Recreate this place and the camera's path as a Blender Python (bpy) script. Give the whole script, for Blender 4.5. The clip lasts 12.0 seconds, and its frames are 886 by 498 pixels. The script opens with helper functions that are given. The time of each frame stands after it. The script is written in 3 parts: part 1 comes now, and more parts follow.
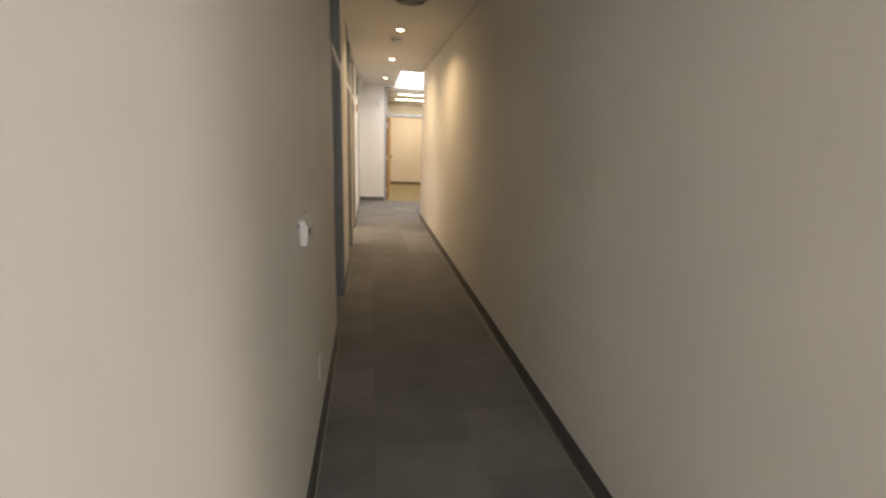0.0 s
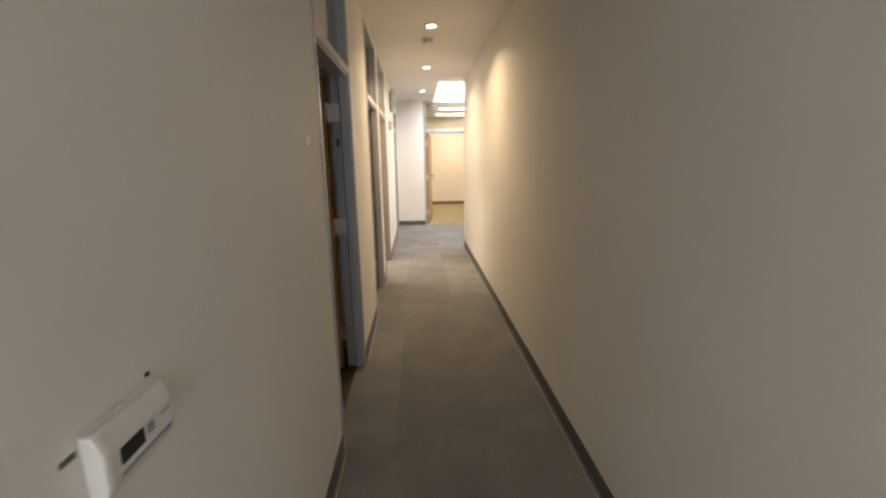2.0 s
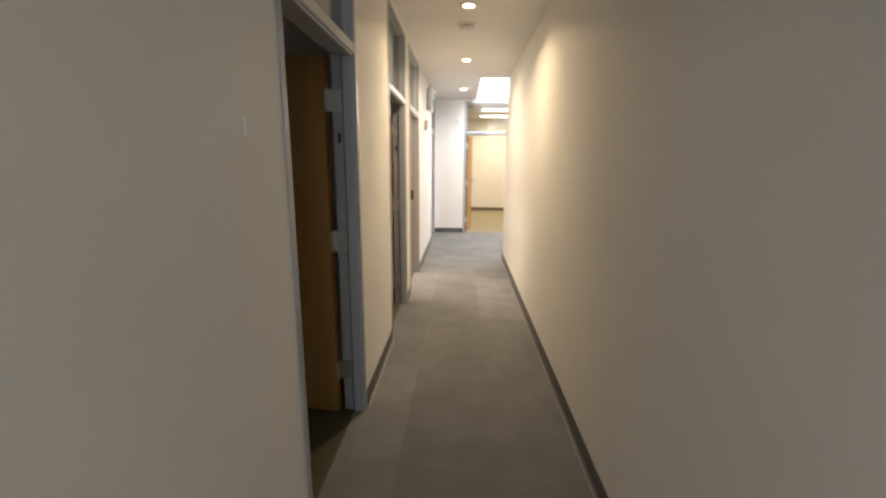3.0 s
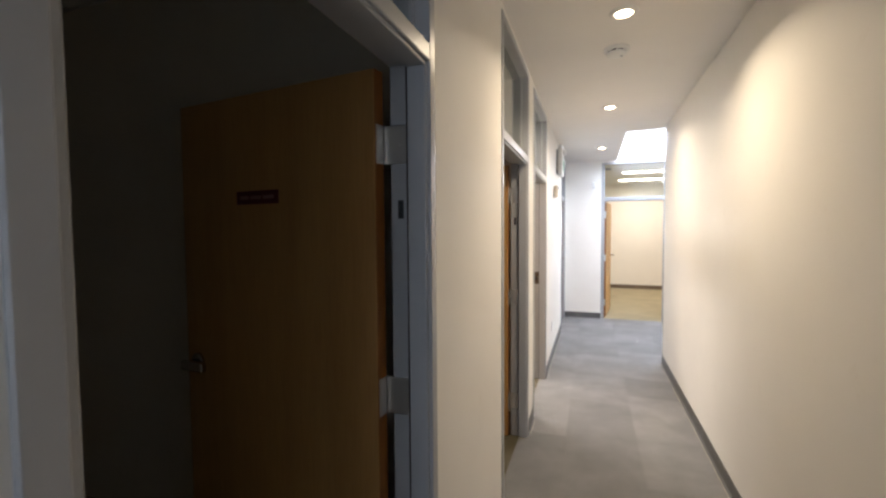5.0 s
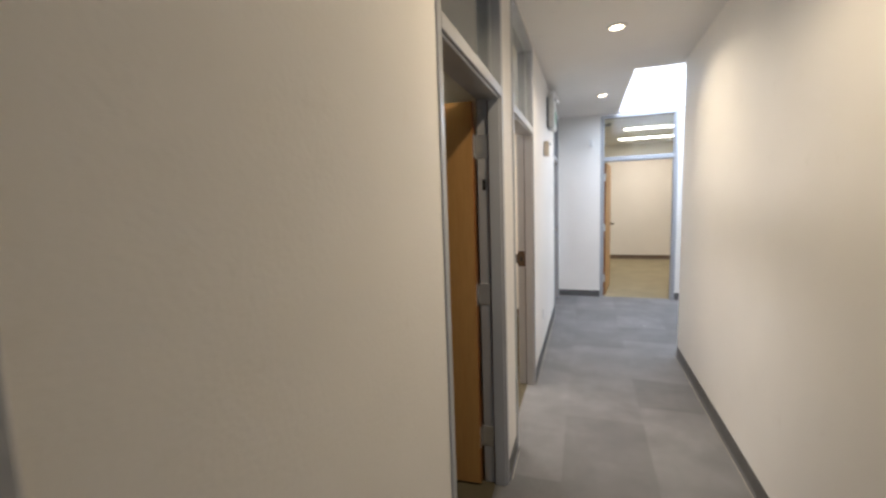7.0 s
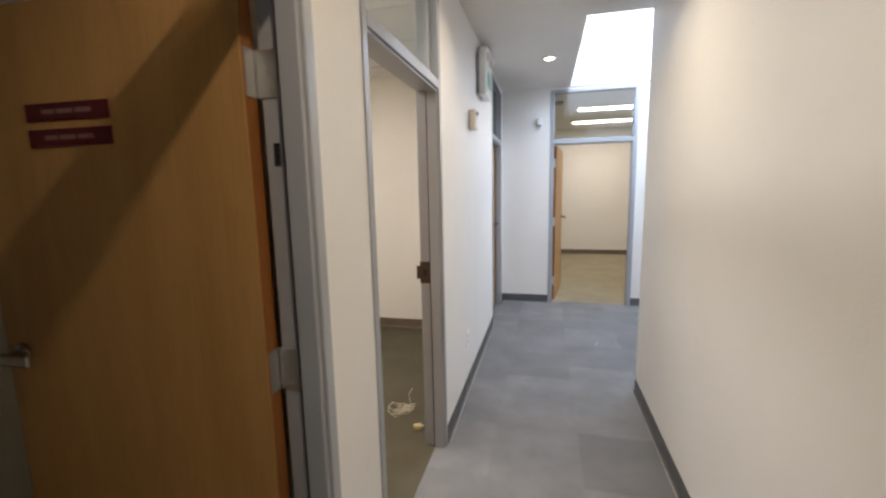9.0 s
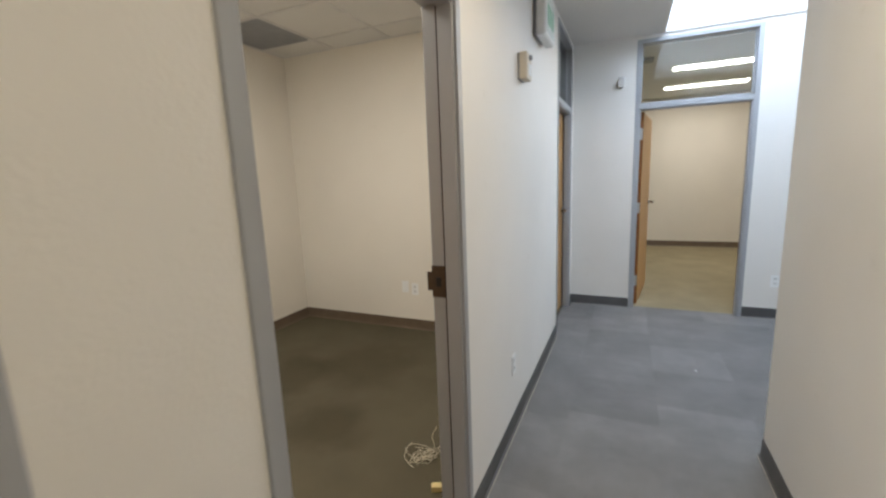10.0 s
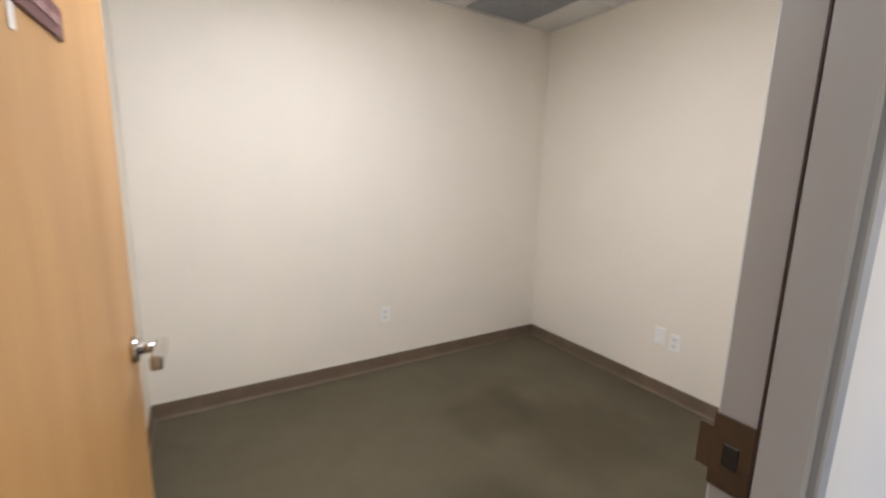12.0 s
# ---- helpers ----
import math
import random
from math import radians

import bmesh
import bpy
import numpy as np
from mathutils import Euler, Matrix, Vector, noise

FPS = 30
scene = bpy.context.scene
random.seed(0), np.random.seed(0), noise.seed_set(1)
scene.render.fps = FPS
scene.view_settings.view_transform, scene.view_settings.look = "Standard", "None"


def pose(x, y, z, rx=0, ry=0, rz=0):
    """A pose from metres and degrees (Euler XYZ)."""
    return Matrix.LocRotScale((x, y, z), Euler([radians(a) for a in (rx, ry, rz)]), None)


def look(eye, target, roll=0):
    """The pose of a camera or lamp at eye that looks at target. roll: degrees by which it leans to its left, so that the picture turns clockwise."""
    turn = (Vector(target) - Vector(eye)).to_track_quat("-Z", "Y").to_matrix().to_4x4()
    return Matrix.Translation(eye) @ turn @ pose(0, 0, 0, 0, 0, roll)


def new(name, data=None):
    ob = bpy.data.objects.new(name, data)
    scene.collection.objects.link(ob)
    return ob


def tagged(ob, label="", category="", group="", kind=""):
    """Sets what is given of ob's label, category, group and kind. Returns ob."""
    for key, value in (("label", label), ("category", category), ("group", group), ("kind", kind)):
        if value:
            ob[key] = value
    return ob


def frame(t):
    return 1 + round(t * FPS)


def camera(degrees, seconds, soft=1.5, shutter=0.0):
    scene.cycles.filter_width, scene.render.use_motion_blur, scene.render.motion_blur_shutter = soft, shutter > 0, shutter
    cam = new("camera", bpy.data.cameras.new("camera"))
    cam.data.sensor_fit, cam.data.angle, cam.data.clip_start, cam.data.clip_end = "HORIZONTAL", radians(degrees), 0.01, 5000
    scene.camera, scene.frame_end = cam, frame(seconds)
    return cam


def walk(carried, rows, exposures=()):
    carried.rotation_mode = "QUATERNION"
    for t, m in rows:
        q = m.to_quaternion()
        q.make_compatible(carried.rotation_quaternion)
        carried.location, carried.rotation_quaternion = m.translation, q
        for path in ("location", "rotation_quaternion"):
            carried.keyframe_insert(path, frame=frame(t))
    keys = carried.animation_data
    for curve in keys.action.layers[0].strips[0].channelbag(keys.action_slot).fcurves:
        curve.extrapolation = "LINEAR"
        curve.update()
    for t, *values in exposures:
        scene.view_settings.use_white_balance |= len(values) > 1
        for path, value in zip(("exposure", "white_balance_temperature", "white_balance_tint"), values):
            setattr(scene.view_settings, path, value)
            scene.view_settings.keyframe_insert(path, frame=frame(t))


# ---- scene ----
cam = camera(93.3, 12.0, soft=2.4, shutter=0.3)
PATH = [
    (0, (0.105, -0.294, 1.482), (0.449, 1.613, 0.989), 2.4),
    (0.5, (0.226, -0.055, 1.503), (0.332, 1.884, 1.026), -0.3),
    (1, (0.372, 0.206, 1.538), (0.418, 2.155, 1.091), -0.5),
    (1.5, (0.317, 0.46, 1.54), (0.467, 2.415, 1.145), -0.5),
    (2, (0.283, 0.756, 1.525), (0.399, 2.705, 1.094), -0.8),
    (2.5, (0.39, 1.104, 1.522), (0.394, 3.061, 1.108), 0.1),
    (2.7, (0.418, 1.2, 1.51), (0.394, 3.153, 1.08), 0.3),
    (4.3, (0.443, 2.253, 1.552), (-0.2, 4.134, 1.331), -0.7),
    (4.5, (0.433, 2.343, 1.554), (-0.28, 4.2, 1.342), -1.4),
    (5, (0.303, 2.533, 1.565), (-0.367, 4.415, 1.475), -0.4),
    (5.5, (0.228, 2.721, 1.57), (-0.491, 4.58, 1.403), -2.8),
    (6, (0.318, 3.032, 1.546), (-0.426, 4.878, 1.353), -1.5),
    (6.5, (0.35, 3.269, 1.539), (-0.591, 5.021, 1.322), -2.3),
    (7, (0.256, 3.544, 1.554), (-0.391, 5.423, 1.325), -2.0),
    (7.2, (0.249, 3.619, 1.54), (-0.327, 5.52, 1.301), -3.0),
    (8.8, (0.428, 4.564, 1.522), (-0.079, 6.48, 1.257), -0.1),
    (9, (0.418, 4.708, 1.536), (-0.057, 6.629, 1.246), -1.2),
    (9.5, (0.45, 5.132, 1.481), (-0.158, 7.016, 1.195), 0.6),
    (10, (0.417, 5.512, 1.461), (-0.384, 7.313, 1.122), -2.2),
    (10.5, (0.242, 5.815, 1.48), (-0.653, 7.575, 1.16), 0.0),
    (11, (0.191, 6.016, 1.466), (-1.384, 7.193, 1.096), 1.4),
    (11.5, (0.182, 6.171, 1.48), (-1.643, 6.881, 1.073), -2.6),
    (12, (0.019, 6.257, 1.479), (-1.663, 7.282, 1.13), 1.4),
]
walk(cam, [(t, look(eye, target, roll)) for t, eye, target, roll in PATH],
     exposures=[(0.0, 0.0, 8200, 18), (1.0, 0.25, 7900, 18), (2.0, 0.48, 7700, 17), (2.5, 0.6, 7350, 16), (4.5, 0.65, 6500, 15), (5.5, 0.58, 6000, 17),
                (6.5, 0.35, 6000, 15), (7.0, 0.06, 6000, 15), (9.0, -0.12, 5900, 15), (9.5, -0.25, 5900, 13), (10.0, -0.37, 5950, 11), (10.5, -0.48, 6450, 14),
                (11.0, -0.27, 6900, 13), (11.5, 0.0, 5950, 14), (12.0, 0.0, 5500, 15)])

# ---- world and large lights ----
world = bpy.data.worlds.new("world")
scene.world = world
world.use_nodes = True
wn = world.node_tree
sky = wn.nodes.new("ShaderNodeTexSky")
sky.sky_type = 'NISHITA'
sky.sun_disc = False
sky.sun_elevation = radians(38)
sky.sun_rotation = radians(60)
wn.links.new(sky.outputs[0], wn.nodes["Background"].inputs[0])
wn.nodes["Background"].inputs[1].default_value = 0.1

# plan, in metres
L, R, H = -0.145, 1.085, 2.732         # corridor walls and ceiling
LB = L - 0.12                         # room side of the left wall
FAR = 10.286                          # wall that closes the corridor
RB = -2.79                           # back wall of the side rooms
REND = 7.90                           # end of the right wall
HX = 3.3                              # far side of the end hall
SKY = (0.69, 2.10, 8.07, 10.265)       # skylight x0 x1 y0 y1


def area_lamp(name, m, sx, sy, power, colour):
    d = bpy.data.lights.new(name, 'AREA')
    d.shape, d.size, d.size_y, d.energy, d.color = 'RECTANGLE', sx, sy, power, colour
    ob = new(name, d)
    ob.matrix_world = m
    return ob


def disc_lamp(name, x, y, z, power, colour):
    d = bpy.data.lights.new(name, 'AREA')
    d.shape, d.size, d.energy, d.color = 'DISK', 0.09, power, colour
    d.spread = radians(144)
    ob = new(name, d)
    ob.matrix_world = pose(x, y, z)
    return ob


WARM = (1.0, 0.82, 0.54)
DAY = (0.86, 0.93, 1.0)
LAMPS = [(0.456, 5.04), (0.455, 6.895), (0.43, 9.015)]
for (lx, ly), pw in zip(LAMPS, (11.2, 9.8, 3.4)):
    disc_lamp("downlight_lamp", lx, ly, H - 0.03, pw, WARM)
area_lamp("window_daylight", look((3.27, -1.75, 1.5), (0, 0.1, 1.2)), 0.8, 1.5, 52, DAY)
area_lamp("entry_daylight", look((0.45, -2.12, 1.6), (0.45, 2.0, 1.5)), 0.95, 1.7, 15, (0.63, 0.82, 1.0))
area_lamp("skylight_daylight", pose((SKY[0] + SKY[1]) / 2, (SKY[2] + SKY[3]) / 2, 3.18), 1.3, 2.05, 52, (0.68, 0.83, 1.0))
area_lamp("office_troffer_lamp", pose(-1.24, 6.85, 2.67), 0.5, 1.1, 40, (1.0, 0.92, 0.80))
for ty in (11.95, 13.4):
    area_lamp("far_troffer_lamp", pose(1.46, ty, 2.715), 1.1, 0.24, 24, (1.0, 0.90, 0.74))


# ---- materials ----
def material(name, colour, rough=0.6, metal=0.0):
    m = bpy.data.materials.new(name)
    m.use_nodes = True
    b = m.node_tree.nodes["Principled BSDF"]
    b.inputs["Base Color"].default_value = (*colour, 1)
    b.inputs["Roughness"].default_value = rough
    b.inputs["Metallic"].default_value = metal
    return m, m.node_tree, b


def coords(nt, scale=(1, 1, 1)):
    c = nt.nodes.new("ShaderNodeTexCoord")
    mp = nt.nodes.new("ShaderNodeMapping")
    mp.inputs["Scale"].default_value = scale
    nt.links.new(c.outputs["Object"], mp.inputs[0])
    return mp.outputs[0]


def noise_tex(nt, vec, scale, detail=4, rough=0.55):
    n = nt.nodes.new("ShaderNodeTexNoise")
    n.inputs["Scale"].default_value, n.inputs["Detail"].default_value, n.inputs["Roughness"].default_value = scale, detail, rough
    nt.links.new(vec, n.inputs["Vector"])
    return n.outputs["Fac"]


def ramp(nt, fac, stops):
    r = nt.nodes.new("ShaderNodeValToRGB")
    els = r.color_ramp.elements
    els[0].position, els[0].color = stops[0][0], (*stops[0][1], 1)
    els[1].position, els[1].color = stops[-1][0], (*stops[-1][1], 1)
    for p, c in stops[1:-1]:
        els.new(p).color = (*c, 1)
    nt.links.new(fac, r.inputs[0])
    return r.outputs[0]


def mixed(nt, a, b, fac, mode='MIX'):
    m = nt.nodes.new("ShaderNodeMix")
    m.data_type, m.blend_type = 'RGBA', mode
    if isinstance(fac, float):
        m.inputs[0].default_value = fac
    else:
        nt.links.new(fac, m.inputs[0])
    nt.links.new(a, m.inputs[6])
    nt.links.new(b, m.inputs[7])
    return m.outputs[2]


def bump(nt, b, height, strength, distance):
    n = nt.nodes.new("ShaderNodeBump")
    n.inputs["Strength"].default_value, n.inputs["Distance"].default_value = strength, distance
    nt.links.new(height, n.inputs["Height"])
    nt.links.new(n.outputs[0], b.inputs["Normal"])


def tone(c, k):
    return tuple(min(1.0, v * k) for v in c)


def painted_wall(name, colour, peel=0.13, rough=0.62):
    m, nt, b = material(name, colour, rough)
    v = coords(nt)
    big = ramp(nt, noise_tex(nt, v, 0.9, 3), [(0.3, tone(colour, 0.95)), (0.7, tone(colour, 1.03))])
    scuff = ramp(nt, noise_tex(nt, v, 9.0, 6, 0.7), [(0.62, (1, 1, 1)), (0.8, (0.93, 0.92, 0.9))])
    nt.links.new(mixed(nt, big, scuff, 1.0, 'MULTIPLY'), b.inputs["Base Color"])
    peel_a, peel_b = noise_tex(nt, v, 95, 3, 0.5), noise_tex(nt, v, 22, 2, 0.5)
    add = nt.nodes.new("ShaderNodeMath")
    add.operation = 'MULTIPLY_ADD'
    add.inputs[1].default_value = 0.9
    nt.links.new(peel_b, add.inputs[0])
    nt.links.new(peel_a, add.inputs[2])
    bump(nt, b, add.outputs[0], peel, 0.004)
    return m


def carpet(name, colour, mottle=0.18, per_piece=0.0, stain=0.0, spots=()):
    m, nt, b = material(name, colour, 0.95)
    b.inputs["Specular IOR Level"].default_value = 0.1
    v = coords(nt)
    if per_piece:
        place = nt.nodes.new("ShaderNodeObjectInfo")
        lay = nt.nodes.new("ShaderNodeVectorMath")
        lay.operation = 'ADD'
        nt.links.new(v, lay.inputs[0])
        nt.links.new(place.outputs["Location"], lay.inputs[1])
        v = lay.outputs[0]
    fibre = noise_tex(nt, v, 260, 2, 0.6)
    col = ramp(nt, fibre, [(0.3, tone(colour, 0.7)), (0.7, tone(colour, 1.3))])
    patch = ramp(nt, noise_tex(nt, v, 3.2, 5, 0.6), [(0.3, (1 - mottle,) * 3), (0.7, (1 + mottle,) * 3)])
    col = mixed(nt, col, patch, 1.0, 'MULTIPLY')
    if per_piece:
        oi = nt.nodes.new("ShaderNodeObjectInfo")
        k = ramp(nt, oi.outputs["Random"], [(0.0, (1 - 0.4 * per_piece,) * 3), (0.62, (1.0, 1.0, 1.0)), (0.72, (1 + 0.8 * per_piece,) * 3), (1.0, (1 + 1.2 * per_piece,) * 3)])
        col = mixed(nt, col, k, 1.0, 'MULTIPLY')
    if stain:
        s = ramp(nt, noise_tex(nt, v, 1.1, 3, 0.5), [(0.52, (1, 1, 1)), (0.66, (1 - stain,) * 3)])
        col = mixed(nt, col, s, 1.0, 'MULTIPLY')
    for cx, cy, rad in spots:
        sub = nt.nodes.new("ShaderNodeVectorMath")
        sub.operation = 'DISTANCE'
        wob = nt.nodes.new("ShaderNodeMix")
        wob.data_type, wob.blend_type = 'RGBA', 'LINEAR_LIGHT'
        wob.inputs[0].default_value = 0.16
        nz = nt.nodes.new("ShaderNodeTexNoise")
        nz.inputs["Scale"].default_value = 4.0
        nt.links.new(v, nz.inputs["Vector"])
        nt.links.new(v, wob.inputs[6])
        nt.links.new(nz.outputs["Color"], wob.inputs[7])
        nt.links.new(wob.outputs[2], sub.inputs[0])
        sub.inputs[1].default_value = (cx, cy, 0.0)
        col = mixed(nt, col, ramp(nt, sub.outputs["Value"], [(rad * 0.55, (0.82, 0.80, 0.78)), (rad, (1, 1, 1))]), 1.0, 'MULTIPLY')
    nt.links.new(col, b.inputs["Base Color"])
    bump(nt, b, fibre, 0.6, 0.004)
    return m


def veneer(name, colour, dark, rough=0.42):
    m, nt, b = material(name, colour, rough)
    v = coords(nt, (5, 5, 0.5))
    warp = noise_tex(nt, v, 1.6, 5, 0.6)
    col = ramp(nt, warp, [(0.25, dark), (0.5, colour), (0.75, tone(colour, 1.12))])
    pores = ramp(nt, noise_tex(nt, coords(nt, (60, 60, 2.0)), 3, 3, 0.6), [(0.35, (0.90, 0.88, 0.86)), (0.55, (1, 1, 1))])
    nt.links.new(mixed(nt, col, pores, 1.0, 'MULTIPLY'), b.inputs["Base Color"])
    bump(nt, b, pores, 0.12, 0.001)
    return m


def worn(name, colour, rough=0.4, metal=0.0, amount=0.1, scale=7):
    m, nt, b = material(name, colour, rough, metal)
    v = coords(nt)
    n = noise_tex(nt, v, scale, 6, 0.65)
    nt.links.new(ramp(nt, n, [(0.3, tone(colour, 1 - amount)), (0.7, tone(colour, 1 + amount))]), b.inputs["Base Color"])
    rr = ramp(nt, noise_tex(nt, v, scale * 1.5, 2), [(0.2, (rough * 0.93,) * 3), (0.8, (min(1, rough * 1.08),) * 3)])
    nt.links.new(rr, b.inputs["Roughness"])
    return m


def glow(name, colour, strength):
    m, nt, b = material(name, (0.8, 0.8, 0.8), 0.5)
    b.inputs["Emission Color"].default_value = (*colour, 1)
    b.inputs["Emission Strength"].default_value = strength
    return m


M_WALL = painted_wall("wall_paint", (0.80, 0.77, 0.72), 0.14)
M_ROOM = painted_wall("office_wall_paint", (0.80, 0.755, 0.67))
M_CEIL = painted_wall("ceiling_paint", (0.78, 0.75, 0.71), 0.12, 0.8)
M_SHAFT = painted_wall("skylight_shaft_paint", (0.88, 0.88, 0.88), 0.1, 0.8)
M_TILE = carpet("grey_carpet_tile", (0.190, 0.186, 0.184), 0.14, 0.13)
M_SLAB = worn("floor_slab", (0.07, 0.07, 0.07), 0.9)
M_OLIVE = carpet("olive_carpet", (0.112, 0.097, 0.064), 0.08, 0.0, 0.10, ((-1.45, 8.15, 0.46), (-1.9, 7.8, 0.34), (-1.2, 7.3, 0.3)))
M_FARC = carpet("beige_olive_carpet", (0.31, 0.265, 0.17), 0.10, 0.0, 0.10)
M_BASE = worn("dark_vinyl_base", (0.090, 0.088, 0.087), 0.42, 0, 0.15)
M_BASEB = worn("brown_vinyl_base", (0.15, 0.11, 0.075), 0.45, 0, 0.15)
M_FRAME = worn("grey_frame_paint", (0.36, 0.366, 0.378), 0.33, 0, 0.03, 2.5)
M_DOOR = veneer("door_veneer", (0.50, 0.285, 0.10), (0.44, 0.24, 0.078))
M_EDGE = veneer("door_edge_wood", (0.28, 0.10, 0.018), (0.19, 0.062, 0.010))
M_STEEL = worn("satin_steel", (0.60, 0.59, 0.57), 0.36, 0.9, 0.02, 2)
M_CHROME = worn("chrome_lever", (0.52, 0.50, 0.47), 0.2, 1.0, 0.02, 2)
M_BRONZE = worn("aged_bronze", (0.075, 0.05, 0.032), 0.5, 0.3, 0.12, 30)
M_BLACK = worn("black_plastic", (0.012, 0.012, 0.013), 0.5)
M_GASK = worn("dark_brown_gasket", (0.035, 0.018, 0.014), 0.7)
M_WHITE = worn("white_plastic", (0.74, 0.73, 0.70), 0.4, 0, 0.04)
M_PLATE = worn("bright_white_plate", (0.86, 0.86, 0.84), 0.35, 0, 0.03)
M_BEIGE = worn("beige_plastic", (0.68, 0.61, 0.50), 0.5, 0, 0.05)
M_SIGN = worn("maroon_sign_plastic", (0.10, 0.012, 0.018), 0.35, 0, 0.1)
M_INK = worn("pale_sign_lettering", (0.30, 0.17, 0.16), 0.6)
M_GREEN = worn("pale_exit_panel", (0.66, 0.71, 0.66), 0.35, 0, 0.05)
M_ACT = painted_wall("ceiling_tile_board", (0.74, 0.73, 0.70), 0.5, 0.9)
M_GREYP = worn("grey_return_grille", (0.33, 0.34, 0.36), 0.6)
M_TBAR = worn("white_grid_bar", (0.66, 0.65, 0.63), 0.4)
M_VENT = worn("white_vent_enamel", (0.70, 0.69, 0.66), 0.4)
M_DARK = worn("dark_duct", (0.02, 0.022, 0.022), 0.7)
M_CABLE = worn("cream_cable", (0.62, 0.56, 0.42), 0.5)
M_SCUFF = worn("torn_paint", (0.17, 0.15, 0.13), 0.8, 0, 0.3, 60)
M_BRASS = worn("brass_plug", (0.75, 0.62, 0.30), 0.35, 0.4)
M_LAMP = glow("downlight_lens", (1.0, 0.80, 0.50), 14)
M_TUBE = glow("troffer_lens", (1.0, 0.90, 0.72), 5.0)
M_DOME = glow("skylight_dome", (0.95, 0.98, 1.0), 2.6)
M_PANE = glow("window_daylight_pane", (0.86, 0.93, 1.0), 1.2)


def glass(name, colour=(0.86, 0.92, 0.90)):
    m, nt, b = material(name, colour, 0.04)
    b.inputs["Transmission Weight"].default_value = 1.0
    b.inputs["IOR"].default_value = 1.5
    return m


M_GLASS = glass("transom_glass")


# ---- mesh helpers ----
def add_box(bm, x0, x1, y0, y1, z0, z1, bevel=0.0, seg=1):
    b2 = bmesh.new()
    bmesh.ops.create_cube(b2, size=1)
    bmesh.ops.scale(b2, vec=(x1 - x0, y1 - y0, z1 - z0), verts=b2.verts)
    bmesh.ops.translate(b2, vec=((x0 + x1) / 2, (y0 + y1) / 2, (z0 + z1) / 2), verts=b2.verts)
    if bevel:
        bmesh.ops.bevel(b2, geom=b2.edges[:], offset=bevel, segments=seg, affect='EDGES', profile=0.5)
    join(bm, b2)
    return bm


def join(bm, b2, m=None):
    if m is not None:
        bmesh.ops.transform(b2, matrix=m, verts=b2.verts)
    me = bpy.data.meshes.new("tmp")
    b2.to_mesh(me)
    b2.free()
    bm.from_mesh(me)
    bpy.data.meshes.remove(me)


def box(x0, x1, y0, y1, z0, z1, bevel=0.0, seg=1):
    return add_box(bmesh.new(), x0, x1, y0, y1, z0, z1, bevel, seg)


def add_cyl(bm, r0, r1, depth, m, seg=32):
    b2 = bmesh.new()
    bmesh.ops.create_cone(b2, cap_ends=True, segments=seg, radius1=r0, radius2=r1, depth=depth)
    join(bm, b2, m)
    return bm


def lathe(profile, seg=48):
    """A turned body from (radius, height) pairs."""
    bm = bmesh.new()
    rings = []
    for r, z in profile:
        rings.append([bm.verts.new((r * math.cos(2 * math.pi * k / seg), r * math.sin(2 * math.pi * k / seg), z)) for k in range(seg)])
    for a, b in zip(rings, rings[1:]):
        for k in range(seg):
            bm.faces.new((a[k], a[(k + 1) % seg], b[(k + 1) % seg], b[k]))
    bmesh.ops.recalc_face_normals(bm, faces=bm.faces)
    return bm


def part(name, bm, mat, parent=None, label="", smooth=False):
    me = bpy.data.meshes.new(name)
    bm.to_mesh(me)
    bm.free()
    me.materials.append(mat)
    if smooth:
        for p in me.polygons:
            p.use_smooth = True
    ob = new(name, me)
    if parent is not None:
        ob.parent = parent
    if label:
        ob["label"] = label
    return ob


def thing(name, m, label, category, group="", kind=""):
    ob = new(name)
    ob.matrix_world = m
    ob.empty_display_size = 0.1
    return tagged(ob, label, category, group, kind)


def setting(name, bm, mat, label, category):
    return tagged(part(name, bm, mat), label, category, "", "structure")


# ---- walls, floors, ceilings ----
TOP = H
DOORS = [(2.73, 3.715), (4.71, 5.69), (5.985, 6.985), (9.24, 10.16)]


def left_wall():
    bm = bmesh.new()
    ys = [-2.2]
    for a, b in DOORS:
        ys += [a, b]
    ys.append(FAR)
    for a, b in zip(ys[::2], ys[1::2]):
        add_box(bm, LB, L, a, b, 0, TOP)
    for a, b in DOORS:
        add_box(bm, LB, L, a, b, 2.70, TOP)
    return bm


setting("wall_west", left_wall(), M_WALL, "off-white painted corridor wall with four door openings", "wall")
bm = box(R, R + 0.12, -0.35, REND, 0, TOP, 0.004)
setting("wall_east", bm, M_WALL, "long plain off-white painted corridor wall", "wall")
bm = box(R + 0.12, HX, REND - 0.12, REND, 0, TOP)
setting("wall_hall_south", bm, M_WALL, "plain off-white wall of the end hall", "wall")
bm = bmesh.new()
FD0, FD1 = 0.455, 1.475
add_box(bm, LB, FD0, FAR, FAR + 0.12, 0, TOP)
add_box(bm, FD1, HX, FAR, FAR + 0.12, 0, TOP)
add_box(bm, FD0, FD1, FAR, FAR + 0.12, 2.70, TOP)
setting("wall_north", bm, M_WALL, "white painted end wall around an office doorway", "wall")
setting("wall_hall_east", box(HX, HX + 0.12, REND - 0.12, FAR + 0.12, 0, TOP), M_WALL, "plain off-white hall wall", "wall")
bm = bmesh.new()
add_box(bm, LB, -0.05, -2.32, -2.2, 0, TOP)
add_box(bm, 0.95, HX, -2.32, -2.2, 0, TOP)
